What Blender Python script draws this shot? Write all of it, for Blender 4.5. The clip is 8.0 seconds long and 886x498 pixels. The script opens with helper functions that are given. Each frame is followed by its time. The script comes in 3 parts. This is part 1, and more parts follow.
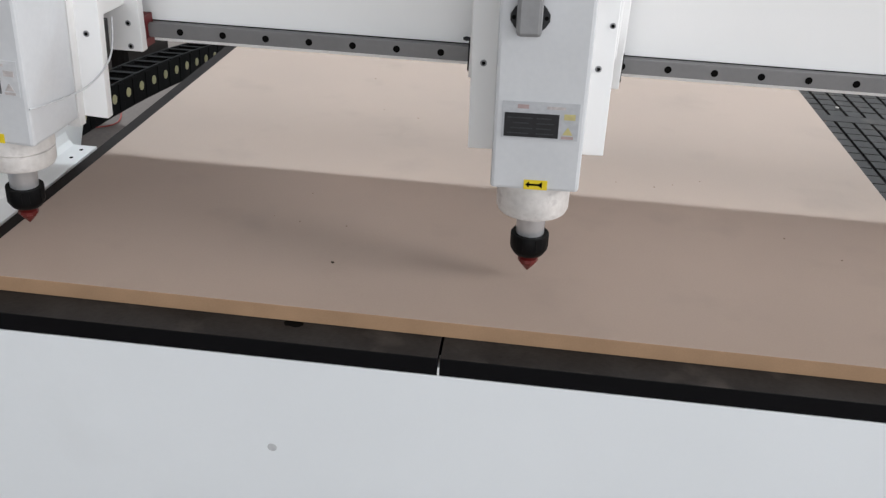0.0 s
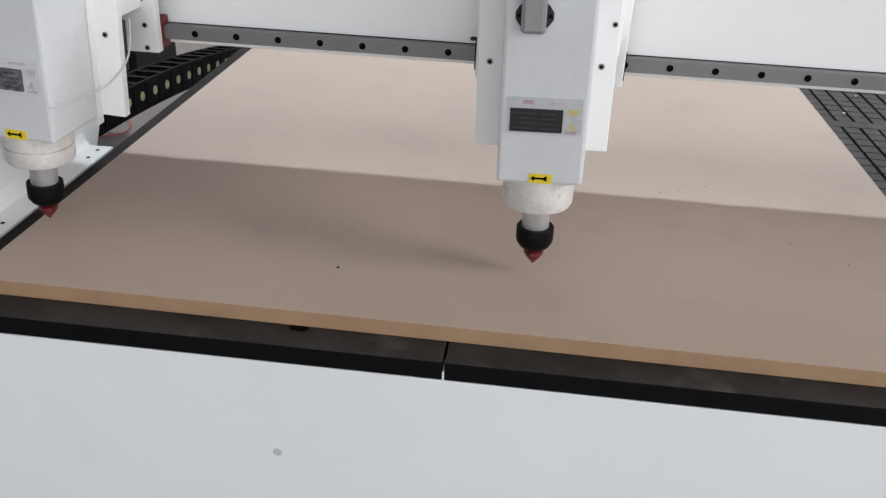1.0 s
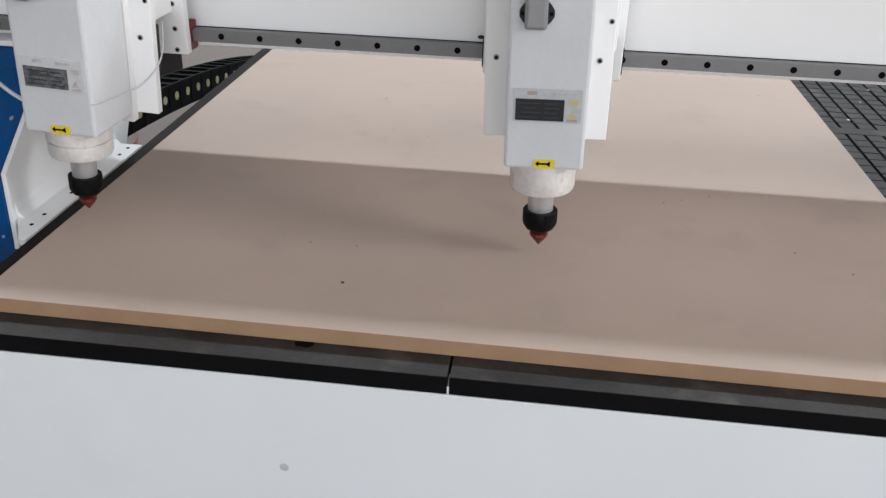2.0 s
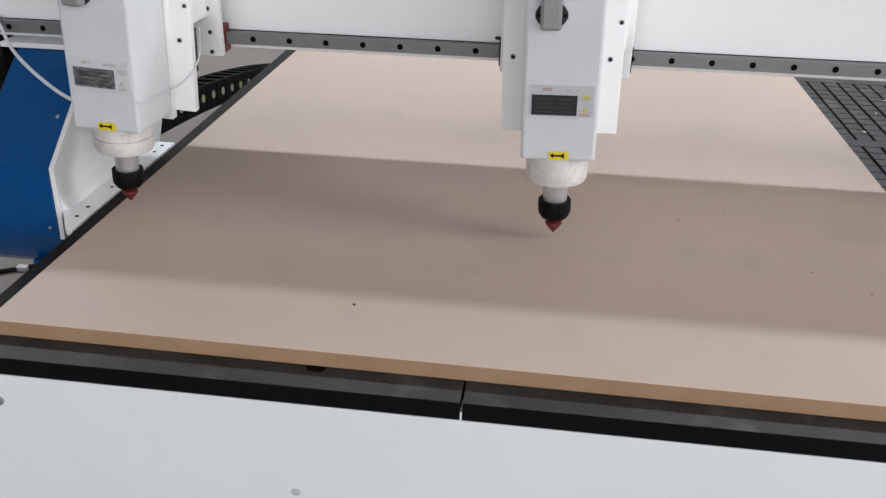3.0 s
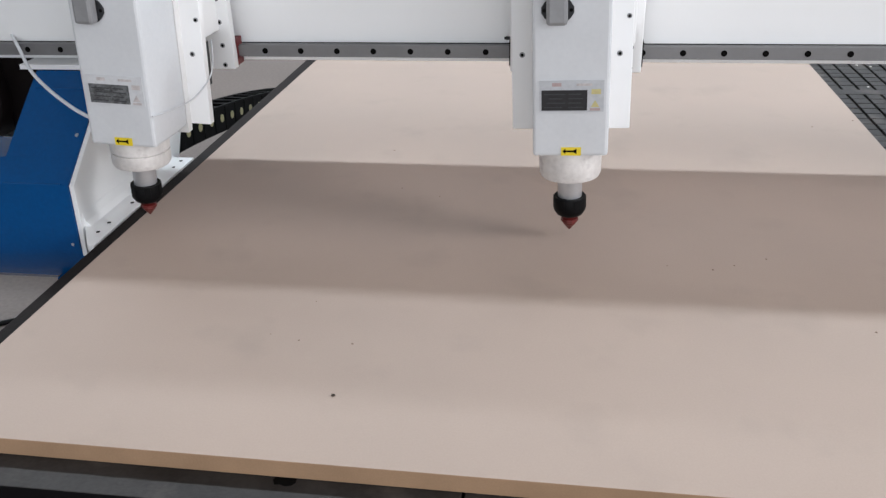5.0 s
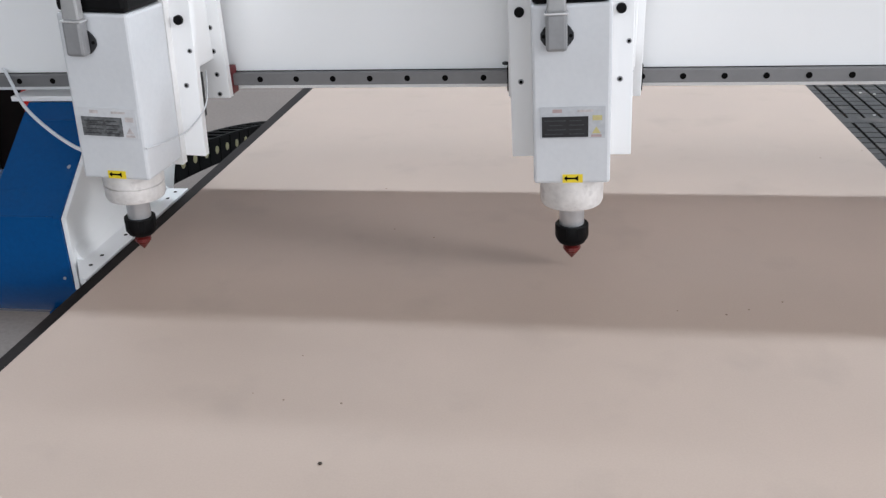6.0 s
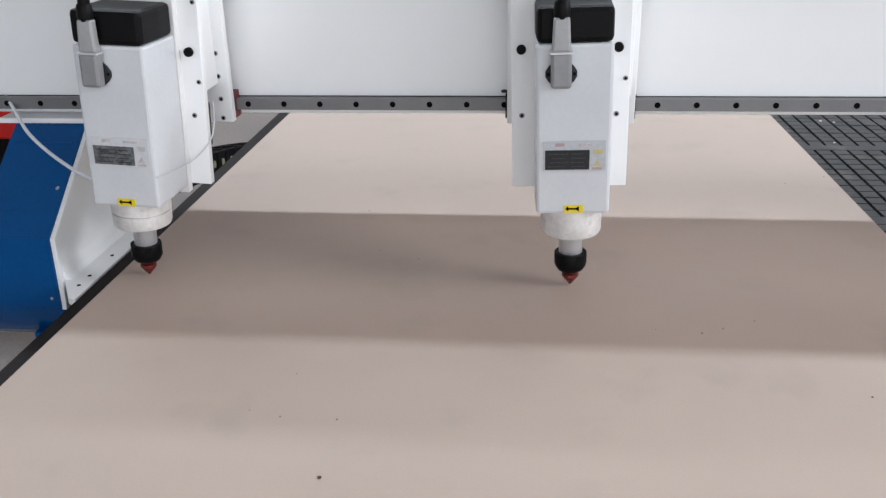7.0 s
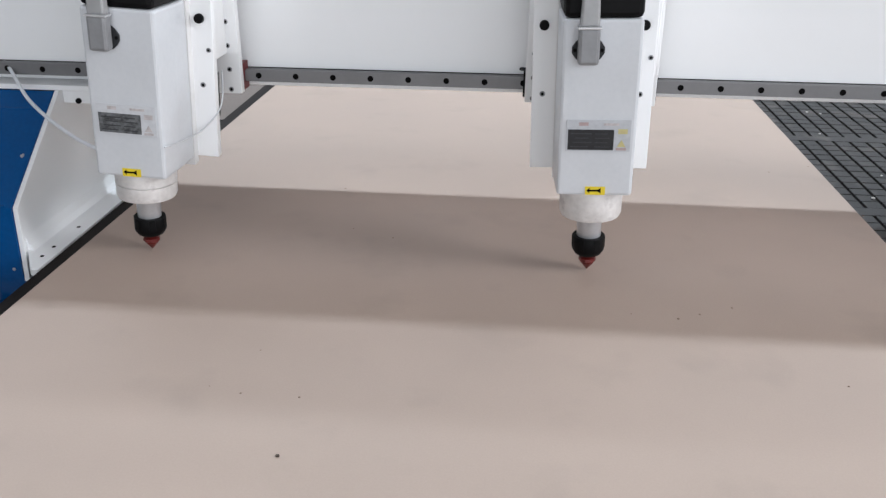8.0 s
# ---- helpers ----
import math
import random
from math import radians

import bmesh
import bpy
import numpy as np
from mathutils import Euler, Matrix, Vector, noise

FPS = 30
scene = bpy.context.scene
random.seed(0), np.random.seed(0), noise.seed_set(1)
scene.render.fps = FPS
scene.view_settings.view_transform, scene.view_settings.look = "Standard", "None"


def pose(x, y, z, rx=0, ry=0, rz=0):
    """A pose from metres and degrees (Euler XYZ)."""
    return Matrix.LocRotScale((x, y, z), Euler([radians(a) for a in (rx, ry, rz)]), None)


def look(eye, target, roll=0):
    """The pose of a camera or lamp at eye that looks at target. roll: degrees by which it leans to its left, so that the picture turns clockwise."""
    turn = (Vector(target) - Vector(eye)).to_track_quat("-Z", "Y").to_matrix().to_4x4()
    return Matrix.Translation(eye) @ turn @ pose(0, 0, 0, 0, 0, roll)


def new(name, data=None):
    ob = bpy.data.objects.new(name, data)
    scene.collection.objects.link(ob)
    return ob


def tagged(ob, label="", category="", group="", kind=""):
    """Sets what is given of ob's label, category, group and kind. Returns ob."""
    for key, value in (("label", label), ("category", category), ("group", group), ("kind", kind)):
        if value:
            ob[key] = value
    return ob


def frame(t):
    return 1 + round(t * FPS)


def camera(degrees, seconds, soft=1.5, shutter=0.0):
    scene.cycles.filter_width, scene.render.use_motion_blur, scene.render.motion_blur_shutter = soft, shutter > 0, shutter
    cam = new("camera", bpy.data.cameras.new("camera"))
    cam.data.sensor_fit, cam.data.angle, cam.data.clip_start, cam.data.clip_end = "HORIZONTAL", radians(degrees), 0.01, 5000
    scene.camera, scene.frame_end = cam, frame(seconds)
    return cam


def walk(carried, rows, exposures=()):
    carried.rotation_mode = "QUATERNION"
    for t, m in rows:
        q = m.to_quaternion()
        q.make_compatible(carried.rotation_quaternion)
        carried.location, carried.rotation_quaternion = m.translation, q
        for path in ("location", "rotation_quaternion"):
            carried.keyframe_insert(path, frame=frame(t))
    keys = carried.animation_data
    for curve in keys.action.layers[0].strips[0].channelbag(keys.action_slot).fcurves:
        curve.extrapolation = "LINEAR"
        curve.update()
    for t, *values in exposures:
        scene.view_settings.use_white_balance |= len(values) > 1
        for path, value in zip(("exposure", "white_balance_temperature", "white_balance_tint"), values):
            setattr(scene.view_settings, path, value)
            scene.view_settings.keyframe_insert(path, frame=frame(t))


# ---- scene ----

# World: x across the machine, y along its bed, z up. BED is the height of the board's upper face.
BED = 0.86
cam = camera(55.13, 8.0, soft=1.35)
ROWS = [
    (0.0, 0.6477, -0.8051, 0.5387, 61.078, -2.616, 6.455),
    (0.5, 0.6495, -0.8073, 0.5280, 61.595, -2.260, 6.563),
    (1.0, 0.6520, -0.8084, 0.5355, 61.643, -2.288, 6.891),
    (1.2, 0.6513, -0.8091, 0.5364, 61.820, -2.264, 6.774),
    (2.3, 0.6579, -0.8051, 0.5480, 62.129, -1.101, 7.325),
    (2.5, 0.6545, -0.8017, 0.5468, 62.151, -0.992, 7.535),
    (3.0, 0.6517, -0.7876, 0.5610, 62.314, -1.030, 7.641),
    (3.5, 0.6585, -0.7353, 0.5578, 63.247, -0.647, 8.147),
    (4.0, 0.6543, -0.6963, 0.5653, 63.166, 0.399, 8.260),
    (4.5, 0.6466, -0.6778, 0.5528, 63.159, 0.557, 7.706),
    (4.7, 0.6575, -0.6541, 0.5466, 62.907, 1.210, 7.770),
    (5.8, 0.6758, -0.5223, 0.5430, 64.897, 1.486, 9.399),
    (6.0, 0.6594, -0.5345, 0.5341, 65.128, 2.317, 7.752),
    (6.5, 0.6320, -0.5689, 0.5495, 65.603, 2.259, 6.335),
    (7.0, 0.6327, -0.5730, 0.5516, 66.475, 1.202, 5.586),
    (7.5, 0.6386, -0.5587, 0.5353, 66.214, 0.632, 5.042),
    (8.0, 0.6488, -0.5498, 0.5261, 65.731, -0.439, 5.354),
]
walk(cam, [(t, pose(x, y, z + BED, rx, ry, rz)) for t, x, y, z, rx, ry, rz in ROWS],
     exposures=[(0.0, 0.03, 6430, 11), (1.2, 0.03, 6430, 11), (2.5, 0.05, 6400, 11.5), (4.5, 0.09, 6340, 12), (6.0, 0.08, 6170, 11.5), (8.0, 0.08, 6170, 11.5)])

# ---- light ----
world = bpy.data.worlds.new("sky")
scene.world = world
world.use_nodes = True
wn = world.node_tree.nodes
sky = wn.new("ShaderNodeTexSky")
sky.sky_type = "NISHITA"
sky.sun_disc = False
sky.sun_elevation, sky.sun_rotation = radians(50), radians(20)
world.node_tree.links.new(sky.outputs[0], wn["Background"].inputs[0])
wn["Background"].inputs[1].default_value = 0.1


def window_light(name, at, target, width, height, watts, colour):
    data = bpy.data.lights.new(name, "AREA")
    data.shape, data.size, data.size_y = "RECTANGLE", width, height
    data.energy, data.color = watts, colour
    ob = new(name, data)
    ob.matrix_world = look(at, target)
    return ob


# Hall: x -9..9, y -8..12, z 0..7
HX0, HX1, HY0, HY1, HZ = -9.0, 9.0, -8.0, 12.0, 7.0
SKY_Y = 5.75
roof_light = window_light("roof_light", (0.6, SKY_Y, HZ + 0.05), (0.6, SKY_Y, 0), 17.0, 0.45, 1095, (0.865, 0.955, 1.0))
gate_light = window_light("gate_light", (3.4, HY0 + 0.02, 2.8), (3.4, 0, 2.8), 10.6, 4.2, 348, (1.0, 0.985, 0.965))
side_light = window_light("side_light", (HX1 - 0.02, -1.1, 4.4), (0, -1.1, 4.4), 3.6, 2.0, 505, (1.0, 0.975, 0.95))
# added fill from behind, brightens the far board; no known window there
north_fill = window_light("north_fill", (0.6, HY1 - 0.02, 5.4), (0.6, 0, 5.4), 13.0, 1.3, 90, (0.93, 0.965, 1.0))


# ---- materials ----
def material(name, colour, rough=0.5, metal=0.0, vary=0.08, scale=6.0, grain=0.05, grain_scale=150.0,
             bump=0.1, bump_scale=250.0, spec=0.5, stain=0.0, stain_scale=7.0, stain_tint=(0.25, 0.21, 0.18), across=False):
    """Painted, plastic, wooden or metal surface: a broad stain and a fine grain in its colour, roughness and relief."""
    m = bpy.data.materials.new(name)
    m.use_nodes = True
    t = m.node_tree
    bsdf = t.nodes["Principled BSDF"]
    # across: one pattern runs on over neighbouring pieces that lie still
    coord = t.nodes.new("ShaderNodeNewGeometry" if across else "ShaderNodeTexCoord").outputs["Position" if across else "Object"]

    def noise_of(s, detail):
        n = t.nodes.new("ShaderNodeTexNoise")
        n.inputs["Scale"].default_value, n.inputs["Detail"].default_value = s, detail
        t.links.new(coord, n.inputs["Vector"])
        return n.outputs["Fac"]

    def shade(k):
        return (*[min(1.0, c * k) for c in colour], 1)
    broad, fine = noise_of(scale, 4), noise_of(grain_scale, 3)
    ramp = t.nodes.new("ShaderNodeValToRGB")
    ramp.color_ramp.elements[0].position, ramp.color_ramp.elements[1].position = 0.3, 0.7
    ramp.color_ramp.elements[0].color = shade(1 - vary)
    ramp.color_ramp.elements[1].color = shade(1 + vary)
    t.links.new(broad, ramp.inputs[0])
    mix = t.nodes.new("ShaderNodeMix")
    mix.data_type, mix.blend_type = "RGBA", "OVERLAY"
    mix.inputs[0].default_value = grain * 4
    t.links.new(ramp.outputs[0], mix.inputs[6])
    t.links.new(fine, mix.inputs[7])
    colour_out = mix.outputs[2]
    if stain:
        spots = t.nodes.new("ShaderNodeMapRange")
        spots.inputs[1].default_value, spots.inputs[2].default_value, spots.inputs[4].default_value = 0.56, 0.74, stain
        t.links.new(noise_of(stain_scale, 5), spots.inputs[0])
        smear = t.nodes.new("ShaderNodeMix")
        smear.data_type = "RGBA"
        smear.inputs[7].default_value = (*stain_tint, 1)
        t.links.new(spots.outputs[0], smear.inputs[0])
        t.links.new(colour_out, smear.inputs[6])
        colour_out = smear.outputs[2]
    t.links.new(colour_out, bsdf.inputs["Base Color"])
    rmap = t.nodes.new("ShaderNodeMapRange")
    rmap.inputs[3].default_value, rmap.inputs[4].default_value = rough * 0.85, min(1, rough * 1.15)
    t.links.new(broad, rmap.inputs[0])
    t.links.new(rmap.outputs[0], bsdf.inputs["Roughness"])
    bsdf.inputs["Metallic"].default_value = metal
    bsdf.inputs["Specular IOR Level"].default_value = spec
    if bump:
        b = t.nodes.new("ShaderNodeBump")
        b.inputs["Strength"].default_value, b.inputs["Distance"].default_value = bump, 0.002
        t.links.new(noise_of(bump_scale, 2), b.inputs["Height"])
        t.links.new(b.outputs[0], bsdf.inputs["Normal"])
    return m


WHITE = material("white_powder_coat", (0.895, 0.905, 0.912), 0.38, vary=0.02, scale=3, grain=0.01, bump=0.05, bump_scale=500)
SPINDLE_WHITE = material("light_grey_spindle_paint", (0.625, 0.645, 0.672), 0.36, vary=0.035, scale=14, grain=0.02, bump=0.04, bump_scale=500)
WORN_WHITE = material("worn_white_paint", (0.78, 0.78, 0.78), 0.45, vary=0.05, scale=12, grain=0.04, bump=0.05)
PANEL = material("white_panel_paint", (0.858, 0.902, 0.937), 0.35, stain=0.07, stain_scale=3.5, vary=0.025, scale=2.2, grain=0.01, bump=0.04, bump_scale=400)
CAST = material("pale_cast_aluminium", (0.72, 0.70, 0.685), 0.45, 0.15, vary=0.16, scale=35, stain=0.75, stain_scale=34, stain_tint=(0.34, 0.315, 0.32), grain=0.06, bump=0.15)
BLUE = material("blue_paint", (0.0004, 0.069, 0.240), 0.24, vary=0.06, scale=5, grain=0.03, bump=0.03, bump_scale=500, spec=0.30)
STEEL = material("ground_steel_rail", (0.20, 0.20, 0.205), 0.45, 0.35, vary=0.05, scale=20, grain=0.015, bump=0.05)
NOSE = material("turned_steel_nose", (0.60, 0.615, 0.64), 0.3, 0.6, vary=0.06, scale=40, grain=0.03, bump=0.03)
BRIGHT = material("bright_steel", (0.74, 0.745, 0.76), 0.32, 0.55, vary=0.06, scale=60, grain=0.04, bump=0.03)
PLUG = material("pale_grey_die_cast", (0.36, 0.365, 0.37), 0.42, 0.2, vary=0.06, scale=40, grain=0.02)
GREY = material("grey_cast_metal", (0.27, 0.275, 0.285), 0.4, 0.2, vary=0.06, scale=40, grain=0.02)
BLACK = material("black_oxide_steel", (0.004, 0.004, 0.0045), 0.5, 0.0, vary=0.3, scale=60, grain=0.04, spec=0.10)
PLASTIC = material("black_plastic", (0.004, 0.004, 0.0045), 0.5, vary=0.2, scale=30, grain=0.03, spec=0.13)
FLANGE = material("dark_grey_socket_flange", (0.028, 0.029, 0.032), 0.5, vary=0.25, scale=60, grain=0.03, spec=0.2)
CHAIN = material("black_nylon_chain", (0.0035, 0.0033, 0.0035), 0.6, vary=0.3, scale=25, grain=0.03, spec=0.07)
SAWDUST = material("brown_sawdust", (0.19, 0.125, 0.085), 0.9, vary=0.3, scale=60, bump=0)
HOLE = material("dark_recess", (0.004, 0.004, 0.004), 0.8, bump=0, spec=0.05)
RED_BIT = material("red_painted_bit", (0.105, 0.009, 0.008), 0.4, vary=0.25, scale=120, grain=0.05)
RED = material("red_rubber_seal", (0.15, 0.012, 0.015), 0.5, vary=0.15, scale=60)
YELLOW = material("yellow_sticker", (0.80, 0.62, 0.02), 0.45, vary=0.03, bump=0)
LABEL = material("silver_label", (0.50, 0.52, 0.55), 0.4, 0.2, vary=0.04, scale=80, bump=0)
LABEL_FADED = material("rubbed_grey_print", (0.10, 0.105, 0.11), 0.45, vary=0.7, scale=150, grain=0.1, grain_scale=400, bump=0)
LABEL_PALE = material("pale_rubbed_label", (0.60, 0.615, 0.64), 0.4, vary=0.05, scale=80, bump=0)
LABEL_FAINT = material("faint_red_grey_print", (0.50, 0.465, 0.465), 0.45, vary=0.2, scale=200, bump=0)
LABEL_DARK = material("black_label_print", (0.009, 0.0095, 0.012), 0.4, vary=0.3, scale=160, bump=0)
LABEL_YELLOW = material("faded_yellow_print", (0.58, 0.52, 0.24), 0.45, bump=0)
LABEL_RED = material("red_label_print", (0.45, 0.34, 0.335), 0.45, bump=0)
LABEL_GREY = material("grey_label_print", (0.030, 0.032, 0.038), 0.45, bump=0)
SMUDGE = material("grey_smudge", (0.56, 0.58, 0.60), 0.5, vary=0.1, scale=200, bump=0)
TUBE = material("white_air_tube", (0.78, 0.80, 0.84), 0.3, vary=0.03, bump=0)
BOARD = material("pressed_fibreboard", (0.444, 0.348, 0.290), 0.6, vary=0.035, scale=4.5, stain=0.20, stain_scale=7.5, grain=0.012, grain_scale=420, bump=0.04, bump_scale=700, spec=0.35)
BOARD_EDGE = material("sawn_fibreboard_edge", (0.385, 0.248, 0.152), 0.8, vary=0.10, scale=14, grain=0.03, grain_scale=500, bump=0.1, bump_scale=600, spec=0.2)
BED_BLACK = material("black_phenolic_bed", (0.021, 0.0165, 0.0155), 0.65, vary=0.35, scale=9, grain=0.06, bump=0.12, spec=0.08)
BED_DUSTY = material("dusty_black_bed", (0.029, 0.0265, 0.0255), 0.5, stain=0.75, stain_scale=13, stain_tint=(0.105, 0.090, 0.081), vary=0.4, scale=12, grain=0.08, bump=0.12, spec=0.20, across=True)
# clean plate edges; also the groove floor, where it paints in the grooves' shade
BED_EDGE_SHADE = material("clean_black_edge_and_groove_shade", (0.004, 0.004, 0.005), 0.55, vary=0.15, scale=14, grain=0.03, bump=0.05, spec=0.10)
PALE_CHIP = material("pale_chip", (0.24, 0.17, 0.13), 0.8, bump=0)
WHITE_CHIP = material("white_chip", (0.7, 0.68, 0.64), 0.7, bump=0)
CHIP = material("dark_chip", (0.05, 0.035, 0.025), 0.8, bump=0)
FLOOR = material("grey_painted_concrete", (0.136, 0.109, 0.096), 0.55, vary=0.12, scale=1.6, grain=0.08, grain_scale=60, bump=0.2, bump_scale=90)
WALL = material("pale_hall_wall", (0.62, 0.62, 0.60), 0.8, vary=0.05, scale=0.8, grain=0.03, bump=0.1)
ROOF = material("pale_roof_sheet", (0.55, 0.56, 0.57), 0.7, vary=0.05, scale=0.7)
RED_LEAD = material("faded_red_insulation", (0.34, 0.055, 0.045), 0.5, vary=0.15, scale=30, bump=0)
RED_PAINT = material("red_enamel", (0.50, 0.015, 0.012), 0.3, vary=0.08, bump=0)
DARK_RUBBER = material("black_pump_enamel", (0.0045, 0.0032, 0.0034), 0.38, vary=0.3, scale=8, spec=0.16)
LINK_PIN = material("pale_yellow_pin", (0.38, 0.35, 0.19), 0.5, bump=0)


# ---- mesh helpers ----
def part(name, bm, mat, parent=None, label="", smooth=False, bevel=0.0):
    me = bpy.data.meshes.new(name)
    if smooth:
        for f in bm.faces:
            f.smooth = True
    bmesh.ops.recalc_face_normals(bm, faces=bm.faces)
    bm.to_mesh(me)
    bm.free()
    for m in mat if isinstance(mat, (list, tuple)) else [mat]:
        me.materials.append(m)
    if smooth:
        me.set_sharp_from_angle(angle=radians(38))
    ob = new(name, me)
    ob.parent = parent
    if label:
        tagged(ob, label)
    if bevel:
        mod = ob.modifiers.new("worn_edges", "BEVEL")
        mod.width, mod.segments, mod.limit_method, mod.angle_limit = bevel, 2, "ANGLE", radians(40)
    return ob


def box(bm, x0, x1, y0, y1, z0, z1, mat=0):
    v = [bm.verts.new((x, y, z)) for z in (z0, z1) for y in (y0, y1) for x in (x0, x1)]
    for q in ((0, 2, 3, 1), (4, 5, 7, 6), (0, 1, 5, 4), (2, 6, 7, 3), (0, 4, 6, 2), (1, 3, 7, 5)):
        bm.faces.new([v[i] for i in q]).material_index = mat
    return v


def boxed(*sizes):
    bm = bmesh.new()
    for s in sizes:
        box(bm, *s)
    return bm


def turned(profile, segs=40, axis="z", at=(0, 0, 0), bm=None):
    """A body turned about an axis through at; profile: (radius, height) from bottom to top."""
    bm = bm or bmesh.new()
    rings = []
    for r, h in profile:
        ring = []
        for k in range(segs):
            a = math.tau * k / segs
            c, s = r * math.cos(a), r * math.sin(a)
            p = {"z": (c, s, h), "y": (c, h, s), "x": (h, c, s)}[axis]
            ring.append(bm.verts.new(Vector(p) + Vector(at)))
        rings.append(ring)
    for a, b in zip(rings, rings[1:]):
        for k in range(segs):
            bm.faces.new((a[k], a[(k + 1) % segs], b[(k + 1) % segs], b[k]))
    bm.faces.new(rings[0][::-1])
    bm.faces.new(rings[-1])
    return bm


def prism(poly, lo, hi, axis="x", bm=None, mat=0):
    """A flat outline pushed along an axis. poly: the two other coordinates in order."""
    bm = bm or bmesh.new()
    def at(p, h):
        return {"x": (h, p[0], p[1]), "y": (p[0], h, p[1]), "z": (p[0], p[1], h)}[axis]
    a = [bm.verts.new(at(p, lo)) for p in poly]
    b = [bm.verts.new(at(p, hi)) for p in poly]
    n = len(poly)
    for k in range(n):
        bm.faces.new((a[k], a[(k + 1) % n], b[(k + 1) % n], b[k])).material_index = mat
    bm.faces.new(a[::-1]).material_index = mat
    bm.faces.new(b).material_index = mat
    return bm


def tube(name, points, radius, mat, parent=None, label=""):
    cu = bpy.data.curves.new(name, "CURVE")
    cu.dimensions, cu.bevel_depth, cu.bevel_resolution, cu.use_fill_caps = "3D", radius, 3, True
    sp = cu.splines.new("NURBS")
    sp.points.add(len(points) - 1)
    for p, co in zip(sp.points, points):
        p.co = (*co, 1)
    sp.use_endpoint_u, sp.order_u, sp.resolution_u = True, 4, 8
    tmp = bpy.data.objects.new(name, cu)
    me = bpy.data.meshes.new_from_object(tmp)
    bpy.data.objects.remove(tmp)
    me.materials.clear()
    me.materials.append(mat)
    for f in me.polygons:
        f.use_smooth = True
    ob = new(name, me)
    ob.parent = parent
    if label:
        tagged(ob, label)
    return ob


def empty(name, x=0, y=0, z=0):
    ob = new(name)
    ob.location = (x, y, z)
    return ob


# ---- hall ----
def hall():
    tagged(part("floor", boxed((HX0, HX1, HY0, HY1, -0.2, 0.0)), FLOOR), "grey-brown painted concrete workshop floor", "floor", kind="structure")
    s0, s1 = SKY_Y - 0.225, SKY_Y + 0.225
    tagged(part("ceiling", boxed((HX0, HX1, HY0, s0, HZ, HZ + 0.2), (HX0, HX1, s1, HY1, HZ, HZ + 0.2), (HX0, -7.9, s0, s1, HZ, HZ + 0.2)), ROOF),
           "pale sheet roof with one long slot of skylight", "ceiling", kind="structure")
    g0, g1 = -1.9, 8.7
    tagged(part("wall_south", boxed((HX0, g0, HY0 - 0.25, HY0, 0, HZ), (g1, HX1, HY0 - 0.25, HY0, 0, HZ), (g0, g1, HY0 - 0.25, HY0, 4.9, HZ), (g0, g1, HY0 - 0.25, HY0, 0, 0.7)), WALL),
           "pale plastered hall wall with a wide window opening", "wall", kind="structure")
    # unseen north wall, its high opening added to suit the fill lamp
    tagged(part("wall_north", boxed((HX0, HX1, HY1, HY1 + 0.25, 0, 4.75), (HX0, HX1, HY1, HY1 + 0.25, 6.05, HZ), (HX0, -5.9, HY1, HY1 + 0.25, 4.75, 6.05), (7.1, HX1, HY1, HY1 + 0.25, 4.75, 6.05)), WALL),
           "pale unseen hall wall with an added opening for the north fill", "wall", kind="structure")
    tagged(part("wall_west", boxed((HX0 - 0.25, HX0, HY0, HY1, 0, HZ)), WALL), "plain pale plastered hall wall", "wall", kind="structure")
    y0, y1, z0, z1 = -2.9, 0.7, 3.4, 5.4
    tagged(part("wall_east", boxed((HX1, HX1 + 0.25, HY0, y0, 0, HZ), (HX1, HX1 + 0.25, y1, HY1, 0, HZ), (HX1, HX1 + 0.25, y0, y1, 0, z0), (HX1, HX1 + 0.25, y0, y1, z1, HZ)), WALL),
           "pale plastered hall wall with a high window opening", "wall", kind="structure")


hall()

# ---- machine bed ----
PLATE_TOP = -0.0208
SEAM = 0.5827
BED_X0, BED_X1 = -0.043, 1.62
BED_Y0, BED_Y1 = -0.0445, 2.75


